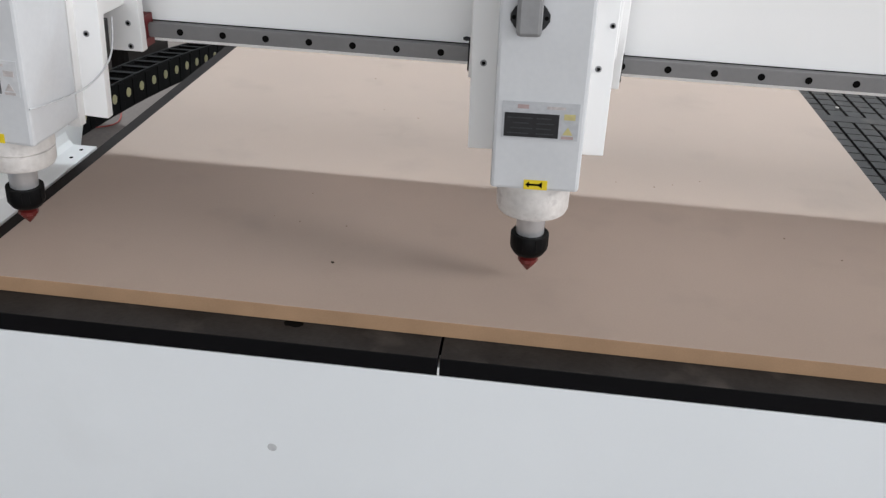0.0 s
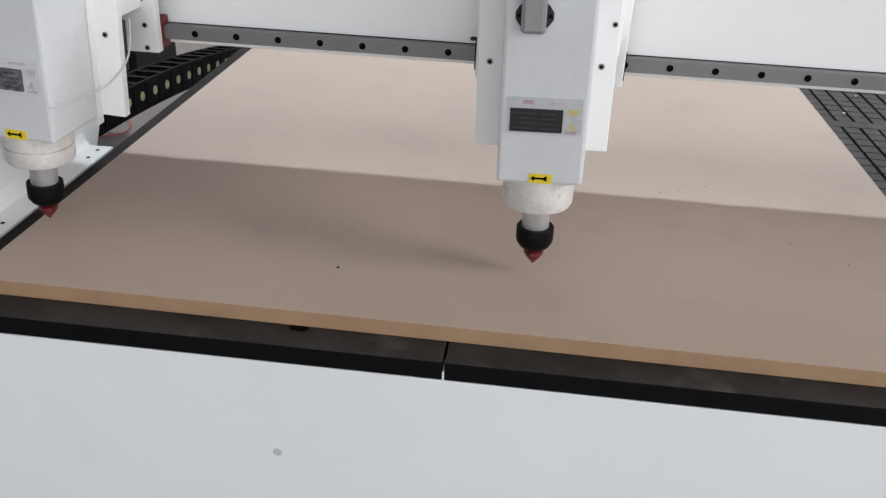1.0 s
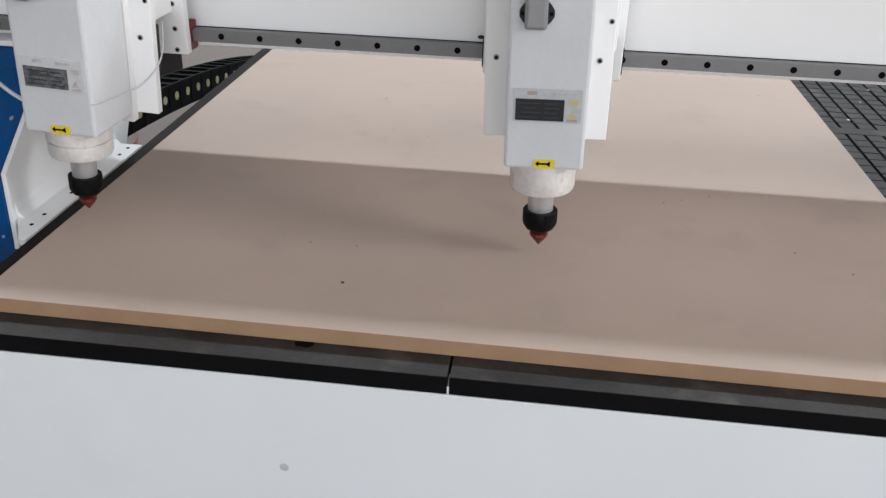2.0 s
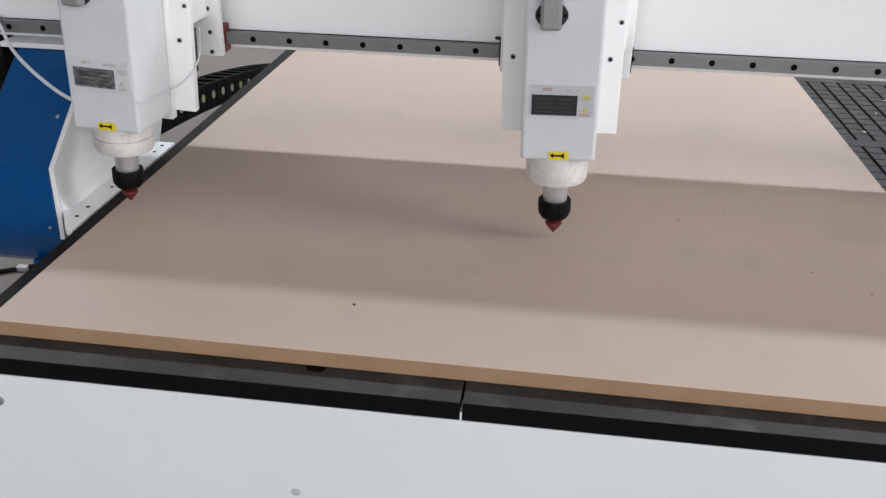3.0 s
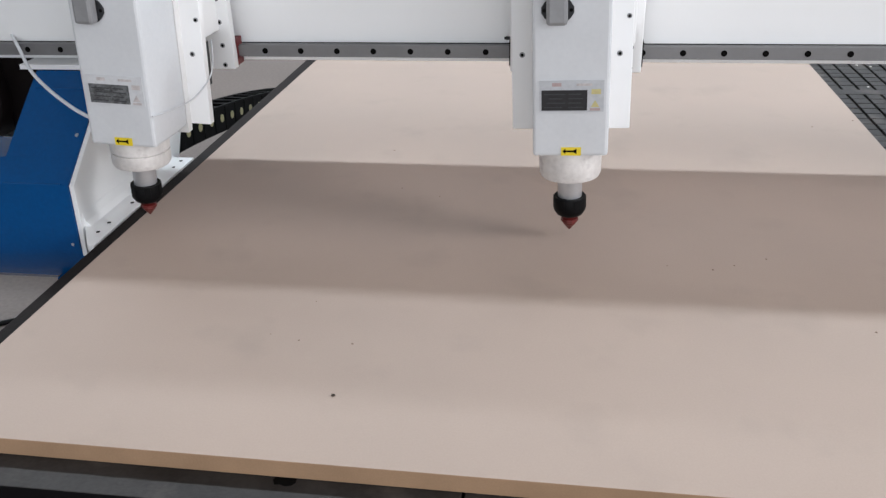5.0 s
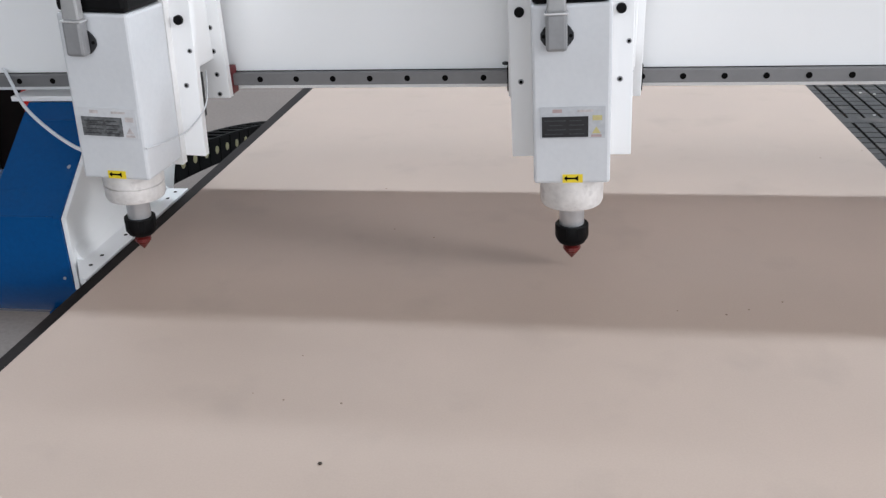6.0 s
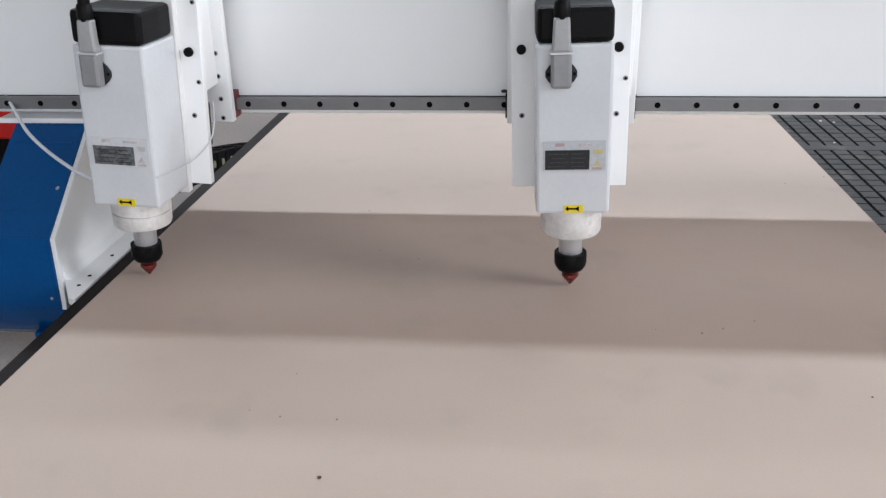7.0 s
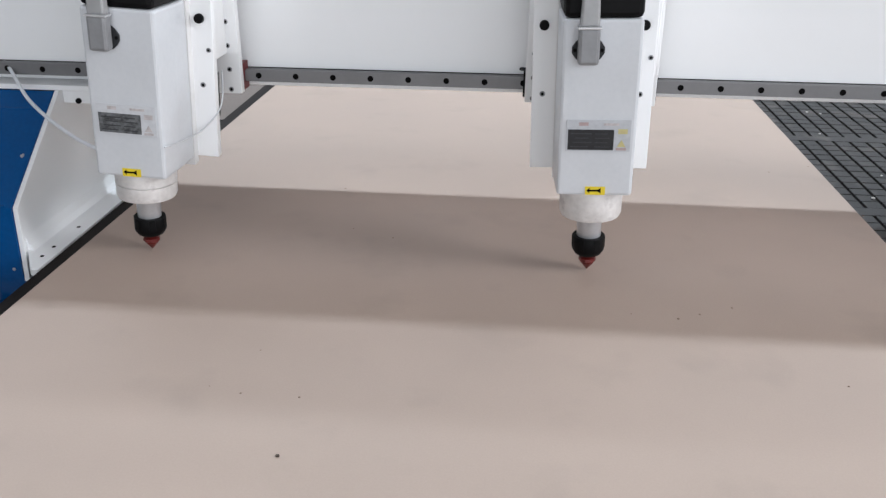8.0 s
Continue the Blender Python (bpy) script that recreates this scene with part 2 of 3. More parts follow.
def bed():
    top = empty("cnc_bed", 0.6, 1.2, 0)
    tagged(top, "white steel CNC router bed with black grooved vacuum table plates", "machine bed")
    ox, oy = -0.6, -1.2

    def put(name, bm, mat, label="", bevel=0.0):
        bm.transform(Matrix.Translation((ox, oy, BED)))
        return part(name, bm, mat, top, label, bevel=bevel)
    put("front_panel", boxed((-0.045, 1.63, BED_Y0 - 0.001, 0.0, -0.70, -0.0452)), PANEL, "smooth white painted front panel with faint smudges", 0.0007)
    put("side_panel", boxed((-0.030, -0.012, 0.0, BED_Y1, -0.62, -0.3005)), WHITE, "white painted side of the bed", 0.003)
    put("side_panel", boxed((1.59, 1.61, 0.0, BED_Y1, -0.62, -0.3005)), WHITE, "white painted side of the bed", 0.003)
    put("rear_panel", boxed((-0.045, 1.63, BED_Y1 + 0.001, BED_Y1 + 0.02, -0.70, -0.0455)), WHITE, "white painted rear panel", 0.003)
    put("bed_frame", boxed((-0.030, 1.61, 0.005, BED_Y1, -0.30, -0.0455)), WHITE)
    put("rail_channel", boxed((-0.042, -0.0305, 0.001, BED_Y1, -0.14, -0.0455)), BED_BLACK, "black strip under the plate edge")
    for x in (0.05, 1.53):
        for y in (0.1, BED_Y1 - 0.1):
            put("leg", boxed((x - 0.06, x + 0.06, y - 0.06, y + 0.06, -BED, -0.62)), WHITE, bevel=0.004)
    # black plates: a front apron in two lengths, the grooved field behind it
    for x0, x1 in ((BED_X0, SEAM - 0.0012), (SEAM + 0.0012, BED_X1)):
        bm = boxed((x0, x1, BED_Y0, 0.055, -0.0447, PLATE_TOP))
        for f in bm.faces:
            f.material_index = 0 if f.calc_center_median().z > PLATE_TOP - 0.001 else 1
        put("bed_plate", bm, [BED_DUSTY, BED_EDGE_SHADE], "black phenolic edge plate, scuffed and dusty", 0.0012)
    # groove floor far blacker than the squares: shade of the grooves put into colour
    put("bed_plate", boxed((BED_X0, BED_X1, 0.056, BED_Y1, -0.0447, PLATE_TOP - 0.006)), BED_EDGE_SHADE, "black phenolic plate under the grooves, darkened as if shaded")
    put("edge_strip", boxed((BED_X0, 0.03, 0.056, BED_Y1, PLATE_TOP - 0.006, PLATE_TOP)), BED_BLACK, "plain black margin of the plate")
    # raised squares between the milled grooves, in zones parted by plain bars; the middle zones square by square
    pitch, gap, rows = 0.0357, 0.0066, 12
    zone_y = [0.06, 0.47, 0.918, 1.366, 1.814, 2.262, 2.71]
    step = (0.448 - 0.036) / rows
    square = bmesh.new()
    box(square, 0, pitch - gap, 0.0016, step - 0.0016, -0.0012, 0.0042)
    me = bpy.data.meshes.new("grid_square")
    bmesh.ops.recalc_face_normals(square, faces=square.faces)
    square.to_mesh(me)
    square.free()
    me.materials.append(BED_DUSTY)
    random.seed(12)
    for zone, (y0, y1) in enumerate(zip(zone_y, zone_y[1:])):
        put("grid_bar", boxed((1.16, BED_X1, y1 - 0.036, y1, PLATE_TOP - 0.006, PLATE_TOP)), BED_DUSTY, "plain bar between two milled zones")
        bm = bmesh.new()
        for i in range(13):
            for j in range(rows if zone else rows - 1):
                xa, ya = 1.2735 + (i - 3) * pitch, y1 - 0.036 - (j + 1) * step
                drop = random.uniform(0, 0.0007)
                if 1 <= zone <= 3 and 1 <= i <= 8:
                    ob = new("grid_square", me)
                    ob.parent = top
                    ob.location = (ox + xa, oy + ya, BED + PLATE_TOP - 0.0042 - drop)
                else:
                    box(bm, xa, xa + pitch - gap, ya + 0.0016, ya + step - 0.0016, PLATE_TOP - 0.0055, PLATE_TOP - drop)
        tagged(put("grid_field", bm, BED_DUSTY, "black vacuum table plate milled with a square grid"), kind="stuff")
    # bolt in the apron, a round mark and a bolt on the panel
    notch = [(0.399, 0.0), (0.397, -0.007), (0.400, -0.0125), (0.405, -0.0118), (0.411, -0.0140), (0.4165, -0.0125), (0.420, -0.008), (0.419, 0.0)]
    put("notch", prism(notch, PLATE_TOP - 0.002, PLATE_TOP + 0.0005, "z"), HOLE, "dark worn notch at the board's edge")
    put("panel_bolt", turned([(0.006, BED_Y0 - 0.004), (0.006, BED_Y0)], 18, "y", at=(0.026, 0, -0.083)), GREY, "grey bolt head in the front panel")
    put("panel_mark", turned([(0.0055, BED_Y0 - 0.0012), (0.0075, BED_Y0)], 20, "y", at=(0.386, 0, -0.178)), SMUDGE, "small grey smudge on the panel")
    put("seam_tab", boxed((SEAM - 0.0011, SEAM + 0.0011, BED_Y0 + 0.0005, -0.02, -0.0447, -0.034)), WHITE, "white sliver in the plate joint")


bed()


def board():
    bm = bmesh.new()
    box(bm, 0, 1.219, 0, 2.44, -0.0205, 0)
    for f in bm.faces:
        f.material_index = 0 if abs(f.calc_center_median().z) < 1e-5 or f.calc_center_median().z < -0.0204 else 1
    ob = part("fibreboard_sheet", bm, [BOARD, BOARD_EDGE], None, bevel=0.0008)
    ob.matrix_world = pose(0, 0, BED, 0, 0, -0.34)
    tagged(ob, "large tan fibreboard sheet lying on the black bed", "wood board")


board()

# ---- gantry ----
gantry = empty("cnc_gantry", 0, 0.3101, BED)
tagged(gantry, "white CNC gantry beam on blue legs carrying two spindles", "CNC gantry")

HEADS = (0.031, 0.672)
AXIS_Y = -0.198
LEANS = ((3.0, 0.06), (-1.4, 0.05))  # how far each spindle hangs out of plumb, in degrees, and the height about which it turns
CHAIN_AT = (-0.20, 0.345, -0.036)


def beam():
    part("beam", boxed((-0.46, 1.99, 0.020, 0.24, 0.1995, 0.456)), WHITE, gantry, "white powder-coated rectangular beam", bevel=0.004)
    for z, hole_z in ((0.2202, 0.2200), (0.43, 0.43)):
        prof = [(0.020, z - 0.0085), (0.008, z - 0.0085), (0.004, z - 0.0102), (0.0, z - 0.0098), (0.0, z + 0.0098), (0.004, z + 0.0102), (0.008, z + 0.0085), (0.020, z + 0.0085)]
        rail = part("linear_rail", prism(prof, -0.45, 1.98), STEEL, gantry, "grey ground steel linear rail with bolt holes", bevel=0.0005)
        part("rail_gap", boxed((-0.45, 1.98, 0.0187, 0.0198, z + 0.0086, z + 0.0096)), HOLE, rail, "dark joint between rail and beam")
        k = -10
        while k < 31:
            x = 0.1732 + 0.06 * k
            k += 1
            if -0.44 < x < 1.96:
                part("bolt_hole", turned([(0.0047, -0.0006), (0.0047, 0.0002)], 16, "y", at=(x, 0, hole_z)), HOLE, rail)


beam()


def leg(x, side):
    """Leg at the inner plate's x; side -1 stands to the left of the bed, 1 to its right."""
    def xs(a, b):
        a, b = x + side * a, x + side * b
        return min(a, b), max(a, b)
    inner = [(0.0, 0.190), (-0.018, 0.190), (-0.0501, 0.1645), (-0.1905, 0.053), (-0.1965, -0.053), (-0.198, -0.066), (0.15, -0.066), (0.20, 0.02), (0.22, 0.192)]
    plate = part("inner_plate", prism(inner, *xs(0.0, 0.008)), WHITE, gantry, "white painted inner side plate of the leg", bevel=0.001)
    part("flange", prism([(x, -0.187), (x - side * 0.038, -0.249), (x - side * 0.050, -0.252), (x - side * 0.050, 0.128), (x, 0.128)], -0.029, -0.018, "z"), WHITE, plate, "white bolted foot flange", bevel=0.001)
    bend = [(x, 0.004), (x - side * 0.004, -0.010), (x - side * 0.011, -0.018), (x, -0.018)]
    part("bend", prism(bend, -0.186, 0.127, "y"), WHITE, plate)
    for y in (-0.205, -0.170, -0.090, 0.075, 0.108):
        part("flange_bolt", turned([(0.0031, -0.0182), (0.0031, -0.0174)], 14, at=(x - side * 0.033, y, 0)), HOLE, plate)
    bracket = part("bracket", boxed((*xs(-0.060, -0.0005), -0.010, 0.16, 0.168, 0.1900)), WHITE, gantry, "white angle bracket bolted under the beam", bevel=0.001)
    part("bracket_bolt", turned([(0.0042, -0.0145), (0.0046, -0.0138), (0.0046, -0.0102)], 16, "y", at=(x - side * 0.027, 0, 0.1725)), BLACK, bracket, "black socket-head bolt", smooth=True)
    part("top_plate", boxed((*xs(-0.062, 0.162), -0.019, 0.235, 0.1905, 0.1990)), WHITE, gantry, "white plate between leg and beam", bevel=0.001)
    # one folded sheet: a narrow upper slope, a wide lower slope with a crease, a skirt that rolls in underneath
    upper = [(-0.004, 0.189), (-0.020, 0.189), (-0.0521, 0.1655), (-0.1531, 0.0855), (0.20, 0.0855), (0.21, 0.189)]
    cover = part("cover", prism(upper, *xs(0.0085, 0.131)), BLUE, gantry, "blue painted sloping leg cover")
    low = [(-0.1531, 0.0853), (-0.1935, 0.0535), (-0.1960, 0.010), (-0.1998, -0.052), (-0.1930, -0.072), (-0.1800, -0.098), (-0.1620, -0.124), (-0.1400, -0.142), (-0.1100, -0.150), (-0.06, -0.150), (-0.06, 0.0853)]
    part("lower_cover", prism(low, *xs(0.0085, 0.40)), BLUE, gantry, "blue painted wide lower leg housing with a rolled skirt", smooth=True)
    part("foot", boxed((*xs(0.0095, 0.078), -0.180, 0.14, -0.32, -0.1190)), BLUE, gantry, "dark blue lower end of the leg", bevel=0.002)
    for y, z in ((-0.121, 0.112), (-0.1990, -0.045)):
        part("cover_screw", turned([(0.0024, y - 0.0015), (0.0026, y + 0.004)], 12, "y", at=(x + side * 0.020, 0, z)), NOSE, cover)
    for z, y in ((0.0545, -0.1915), (0.1665, -0.0495)):
        part("crease", turned([(0.0022, min(xs(0.02, 0.12))), (0.0022, max(xs(0.02, 0.12)))], 10, "x", at=(0, y, z)), BLUE, cover, smooth=True)


leg(-0.095, -1)
leg(1.675, 1)


def socket_bolt(x, y, z, r, parent):
    """Grey socket-head bolt in a face that looks to -y, with its dark hexagon."""
    bolt = part("plate_bolt", turned([(r * 0.9, y - 0.0008), (r, y - 0.0003), (r, y + 0.0004)], 16, "y", at=(x, 0, z)), GREY, parent, smooth=True)
    part("socket", turned([(r * 0.62, y - 0.0010), (r * 0.62, y - 0.0006)], 6, "y", at=(x, 0, z)), HOLE, bolt)


def head(x):
    """Spindle with its lifting plate; origin on the spindle axis at board height."""
    body = empty("router_spindle")
    tagged(body, "white square router spindle with a soiled housing and faded label" if x < 0.1 else "clean white square router spindle with a dark rating label", "router spindle", "spindles on the gantry")
    def back(name, bm, mat, parent, label="", smooth=False, bevel=0.0):
        return part(name, bm, mat, parent, label, smooth, bevel)
    face = -0.046
    outline = [(-0.0490, face), (0.0490, face), (0.0515, 0.010), (0.0515, 0.058), (-0.0515, 0.058), (-0.0515, 0.010)]
    back("casing", prism(outline, 0.1415, 0.3705, "z"), SPINDLE_WHITE, body, "light grey painted square spindle casing", bevel=0.004)
    worn = x < 0.1
    capline = [(-0.0485, face + 0.001), (0.0485, face + 0.001), (0.0505, 0.012), (0.0505, 0.056), (-0.0505, 0.056), (-0.0505, 0.012)]
    back("fan_cap", prism(capline, 0.3710, 0.4165, "z"), PLASTIC, body, "black plastic fan cover", bevel=0.007)
    back("lifting_plate", boxed((-0.0845, 0.083, 0.0725, 0.0865, 0.1400, 0.52)), WHITE, body, "white painted lifting plate", bevel=0.0012)
    back("clamp_block", boxed((-0.052, 0.052, 0.0575, 0.0725, 0.130, 0.42)), WORN_WHITE, body)
    groove = [(0.0425, 0.121), (0.0395, 0.1214), (0.0395, 0.1236), (0.0430, 0.1240)] if worn else [(0.0428, 0.125)]
    back("bearing_housing", turned([(0.036, 0.0985), (0.0405, 0.1000), (0.0425, 0.1045), *groove, (0.0430, 0.1420)], 48), CAST, body,
         "pale stained cast bearing housing", True)
    back("shaft", turned([(0.0160, 0.060), (0.0168, 0.064), (0.0172, 0.088), (0.0180, 0.0895), (0.0180, 0.0968), (0.0160, 0.0970), (0.0160, 0.0987)], 36), NOSE, body, "bright steel spindle nose", True)
    nut = back("collet_nut", turned([(0.0150, 0.0372), (0.0185, 0.0392), (0.0226, 0.0462), (0.0226, 0.0655), (0.0220, 0.0664), (0.0172, 0.0664)], 36), BLACK, body, "black collet nut", True)
    for k in range(6):
        a = math.tau * k / 6
        lug = boxed((0.0200, 0.0230, -0.0046, 0.0046, 0.0490, 0.0658))
        lug.transform(Matrix.Rotation(a, 4, "Z"))
        part("nut_lug", lug, BLACK, nut, bevel=0.0006)
    back("router_bit", turned([(0.0008, 0.0130), (0.0098, 0.0240), (0.0104, 0.0262), (0.0124, 0.0275), (0.0120, 0.0315), (0.0075, 0.0335), (0.0070, 0.0372)], 10), RED_BIT, body, "red-painted pointed router bit")
    # plug and its flange on the front
    plug_x = -0.0172
    rim = [(plug_x + (0.0205 if abs(math.cos(k)) > 0.9 else 0.0192) * math.cos(k), 0.3335 + 0.0178 * math.sin(k)) for k in (math.tau * (n + 0.5) / 16 for n in range(16))]
    flange = back("plug_flange", prism(rim, face - 0.0035, face - 0.0002, "y"), FLANGE, body, "dark grey round socket flange", bevel=0.0008)
    for sx in (plug_x - 0.0165, plug_x + 0.0165):
        part("flange_screw", turned([(0.0022, face - 0.0041), (0.0022, face - 0.0035)], 10, "y", at=(sx, 0, 0.3335)), HOLE, flange)
    plug = back("power_plug", boxed((plug_x - 0.0135, plug_x + 0.0125, face - 0.022, face - 0.0036, 0.3178, 0.3635)), GREY, body, "grey die-cast power plug", bevel=0.0042)
    part("plug_hood", prism([(plug_x - 0.0125, 0.3637), (plug_x + 0.0115, 0.3637), (plug_x + 0.0098, 0.4065), (plug_x - 0.0102, 0.4065)], face - 0.020, face - 0.005, "y"), PLUG, plug, "pale grey plug hood", bevel=0.003)
    part("cable_gland", turned([(0.0100, 0.4066), (0.0104, 0.412), (0.0098, 0.424), (0.0082, 0.426)], 20, at=(plug_x, face - 0.0125, 0)), PLASTIC, plug, "black cable gland", True)
    part("plug_latch", boxed((plug_x - 0.0150, plug_x + 0.0138, face - 0.0232, face - 0.005, 0.3616, 0.3642)), BRIGHT, plug, bevel=0.0008)
    tube("power_cable", [(plug_x, face - 0.0125, 0.403), (plug_x, face - 0.0125, 0.44), (plug_x, face - 0.008, 0.50), (plug_x, -0.01, 0.56), (plug_x, 0.06, 0.58)], 0.0078, PLASTIC, plug, "black power cable")
    # rating plate and arrow sticker
    y = face - 0.0002
    plate = back("rating_plate", boxed((-0.043, 0.039, y - 0.0012, y, 0.2034, 0.2447)), LABEL_PALE if worn else LABEL, body, "pale rubbed rating plate with grey print" if worn else "silver rating plate with dark print")
    plate.location.x = 0.003
    part("print_block", boxed((-0.0405, 0.0180, y - 0.0016, y - 0.0012, 0.2052, 0.2322)), LABEL_FADED if worn else LABEL_DARK, plate)
    for j in range(4):
        part("print_line", boxed((-0.037 + 0.003 * (j % 3), -0.014 + 0.004 * (j % 2), y - 0.0019, y - 0.0016, 0.2087 + 0.0058 * j, 0.2100 + 0.0058 * j)), LABEL_GREY, plate)
        part("print_line", boxed((-0.006, 0.013 - 0.003 * (j % 2), y - 0.0019, y - 0.0016, 0.2087 + 0.0058 * j, 0.2100 + 0.0058 * j)), LABEL_GREY, plate)
    part("logo_bar", boxed((-0.027, -0.015, y - 0.0016, y - 0.0012, 0.2372, 0.2417)), LABEL_FAINT if worn else LABEL_RED, plate)
    part("print_line", boxed((0.004, 0.024, y - 0.0016, y - 0.0012, 0.2377, 0.2407)), LABEL_FAINT, plate)
    part("warning_mark", boxed((0.023, 0.035, y - 0.0016, y - 0.0012, 0.2267, 0.2332)), LABEL_FAINT if worn else LABEL_YELLOW, plate)
    part("warning_mark", prism([(0.0225, 0.2097), (0.0335, 0.2097), (0.028, 0.2187)], y - 0.0016, y - 0.0012, "y"), LABEL_FAINT if worn else LABEL_YELLOW, plate)
    part("warning_mark", boxed((0.0215, 0.0345, y - 0.0016, y - 0.0012, 0.2050, 0.2082)), LABEL_FAINT if worn else LABEL_RED, plate)
    sticker = back("arrow_sticker", boxed((-0.0118, 0.0142, y - 0.0010, y, 0.1432, 0.1545)), YELLOW, body, "yellow sticker with a black arrow")
    part("arrow", prism([(-0.010, 0.1492), (-0.006, 0.1530), (-0.006, 0.1504), (0.0045, 0.1504), (0.0085, 0.1530), (0.0085, 0.1454), (0.0045, 0.1480), (-0.006, 0.1480), (-0.006, 0.1454)], y - 0.0014, y - 0.0010, "y"), HOLE, sticker)
    for sx in (-0.0695, 0.0655):
        socket_bolt(sx, 0.0720, 0.2490, 0.0040, body)
        part("mount_bolt", turned([(0.0060, 0.0660), (0.0068, 0.0675), (0.0068, 0.0725)], 18, "y", at=(sx, 0, 0.3440)), BLACK, body, "black socket-head bolt", smooth=True)
    for sx, z in ((0.0765, 0.300), (-0.078, 0.415), (0.0765, 0.415)):
        socket_bolt(sx, 0.0720, z, 0.0036, body)
    for sx in (-0.0705, 0.0705):
        part("lift_rail", boxed((sx - 0.0075, sx + 0.0075, 0.0866, 0.105, 0.196, 0.262)), FLANGE, body, "dark steel vertical guide rail")
    return body


def carriage(x):
    car = part("carriage", boxed((-0.0985, 0.0985, -0.026, -0.0105, 0.1965, 0.49)), WHITE, gantry, "white painted carriage plate", bevel=0.0012)
    car.location = (x, 0, 0)
    for sx in (-0.055, 0.055):
        for z in (0.2200, 0.43):
            block = part("slide_block", boxed((sx - 0.032, sx + 0.032, -0.0110, 0.014, z - 0.021, z + 0.021)), STEEL, car, "steel slide block", bevel=0.001)
            for e in (-1, 1):
                a, b = sorted((sx + e * 0.0321, sx + e * 0.0390))
                red = x < 0.1 and e > 0 and sx > 0
                if red:
                    seal = boxed((a, b + 0.0050, -0.012, 0.013, z + 0.0085, z + 0.0215), (a, b + 0.0032, -0.0118, 0.013, z - 0.0085, z + 0.0085), (a, b + 0.0050, -0.012, 0.013, z - 0.0205, z - 0.0085))
                else:
                    out = e * sx > 0
                    seal = boxed((a - (0.0075 if out and e < 0 else 0), b + (0.0075 if out and e > 0 else -0.005), -0.0095, 0.013, z - 0.0190, z + 0.0190))
                part("end_seal", seal, RED if red else PLASTIC, block, "dark red end seal" if red else "black end seal")
    part("lift_housing", boxed((-0.081, 0.081, -0.1105, -0.0265, 0.2600, 0.485)), WHITE, car, "white cover over the lifting guides", bevel=0.001)
    # block coloured dark to carry the shade of the slot behind the lifting plate
    part("screw_housing", boxed((-0.060, 0.060, -0.0985, -0.0620, 0.205, 0.2597)), FLANGE, car, "ball screw bearing block, coloured dark for the shaded slot", bevel=0.001)
    for sx in (-0.0865, 0.0820):
        for z in (0.2032, 0.2346, 0.2712, 0.3075):
            socket_bolt(sx, -0.0260, z, 0.0040, car)
    part("grease_nipple", turned([(0.0018, -0.108), (0.0030, -0.104), (0.0022, -0.098)], 12, "x", at=(0, -0.020, 0.2465)), FLANGE, car, "dark grease nipple", smooth=True)
    return car


heads = [head(x) for x in HEADS]
carriages = [carriage(x) for x in HEADS]


def drag_chain():
    """Open-topped chain behind the left leg; origin at its clamp, sagging more from link to link."""
    n, pitch = 16, 0.066
    base = part("drag_chain", boxed((-0.072, 0.0, -0.045, 0.0, -0.072, -0.001)), CHAIN, gantry, "black plastic cable drag chain", bevel=0.002)
    base.location = CHAIN_AT
    y = z = 0.0
    for k in range(n):
        slope = -math.atan(0.055 + 0.0105 * k)
        m = Matrix.Translation((0, y, z)) @ Matrix.Rotation(slope, 4, "X")
        y, z = y + pitch * math.cos(slope), z + pitch * math.sin(slope)
        for x0, x1 in ((-0.007, 0.0), (-0.072, -0.065)):
            bm = boxed((x0, x1, 0, pitch * 0.995, -0.066, 0.0))
            bm.transform(m)
            part("chain_link", bm, CHAIN, base, bevel=0.0015)
            inset = boxed((x0 - 0.0015 if x0 < -0.05 else x0 + 0.001, x1 + 0.0012, pitch * 0.80, pitch * 1.14, -0.062, -0.004))
            inset.transform(m)
            part("link_lap", inset, CHAIN, base, bevel=0.001)
        for bar in (boxed((-0.066, -0.006, 0.012, 0.030, -0.006, -0.001)), boxed((-0.066, -0.006, 0.012, 0.030, -0.066, -0.061))):
            bar.transform(m)
            part("cross_bar", bar, CHAIN, base)
        pin = turned([(0.0100, 0.0), (0.0100, 0.0015)], 14, "x", at=(0, 0.031, -0.031))
        pin.transform(m)
        part("link_pin", pin, LINK_PIN, base, "pale yellow link pin")
    return base


chain = drag_chain()


def air_tubes():
    tube("air_tube", [(-0.327, 0.222, 0.2231), (-0.3116, 0.205, 0.2184), (-0.2781, 0.168, 0.2076), (-0.2454, 0.13, 0.1931), (-0.2117, 0.102, 0.1821), (-0.1744, 0.075, 0.1722), (-0.1336, 0.047, 0.1641), (-0.0925, 0.02, 0.1584), (-0.051, 0.0, 0.1572)], 0.0029, TUBE, heads[0], "thin white air tube")
    tube("air_tube", [(0.0505, -0.047, 0.190), (0.0530, -0.030, 0.187), (0.0550, 0.010, 0.182), (0.0560, 0.050, 0.179), (0.0600, 0.067, 0.180), (0.0720, 0.0690, 0.192), (0.0830, 0.0700, 0.205), (0.0880, 0.083, 0.215), (0.086, 0.100, 0.235), (0.080, 0.112, 0.262)], 0.0012, LABEL_PALE, heads[0], "thin white air tube")


air_tubes()


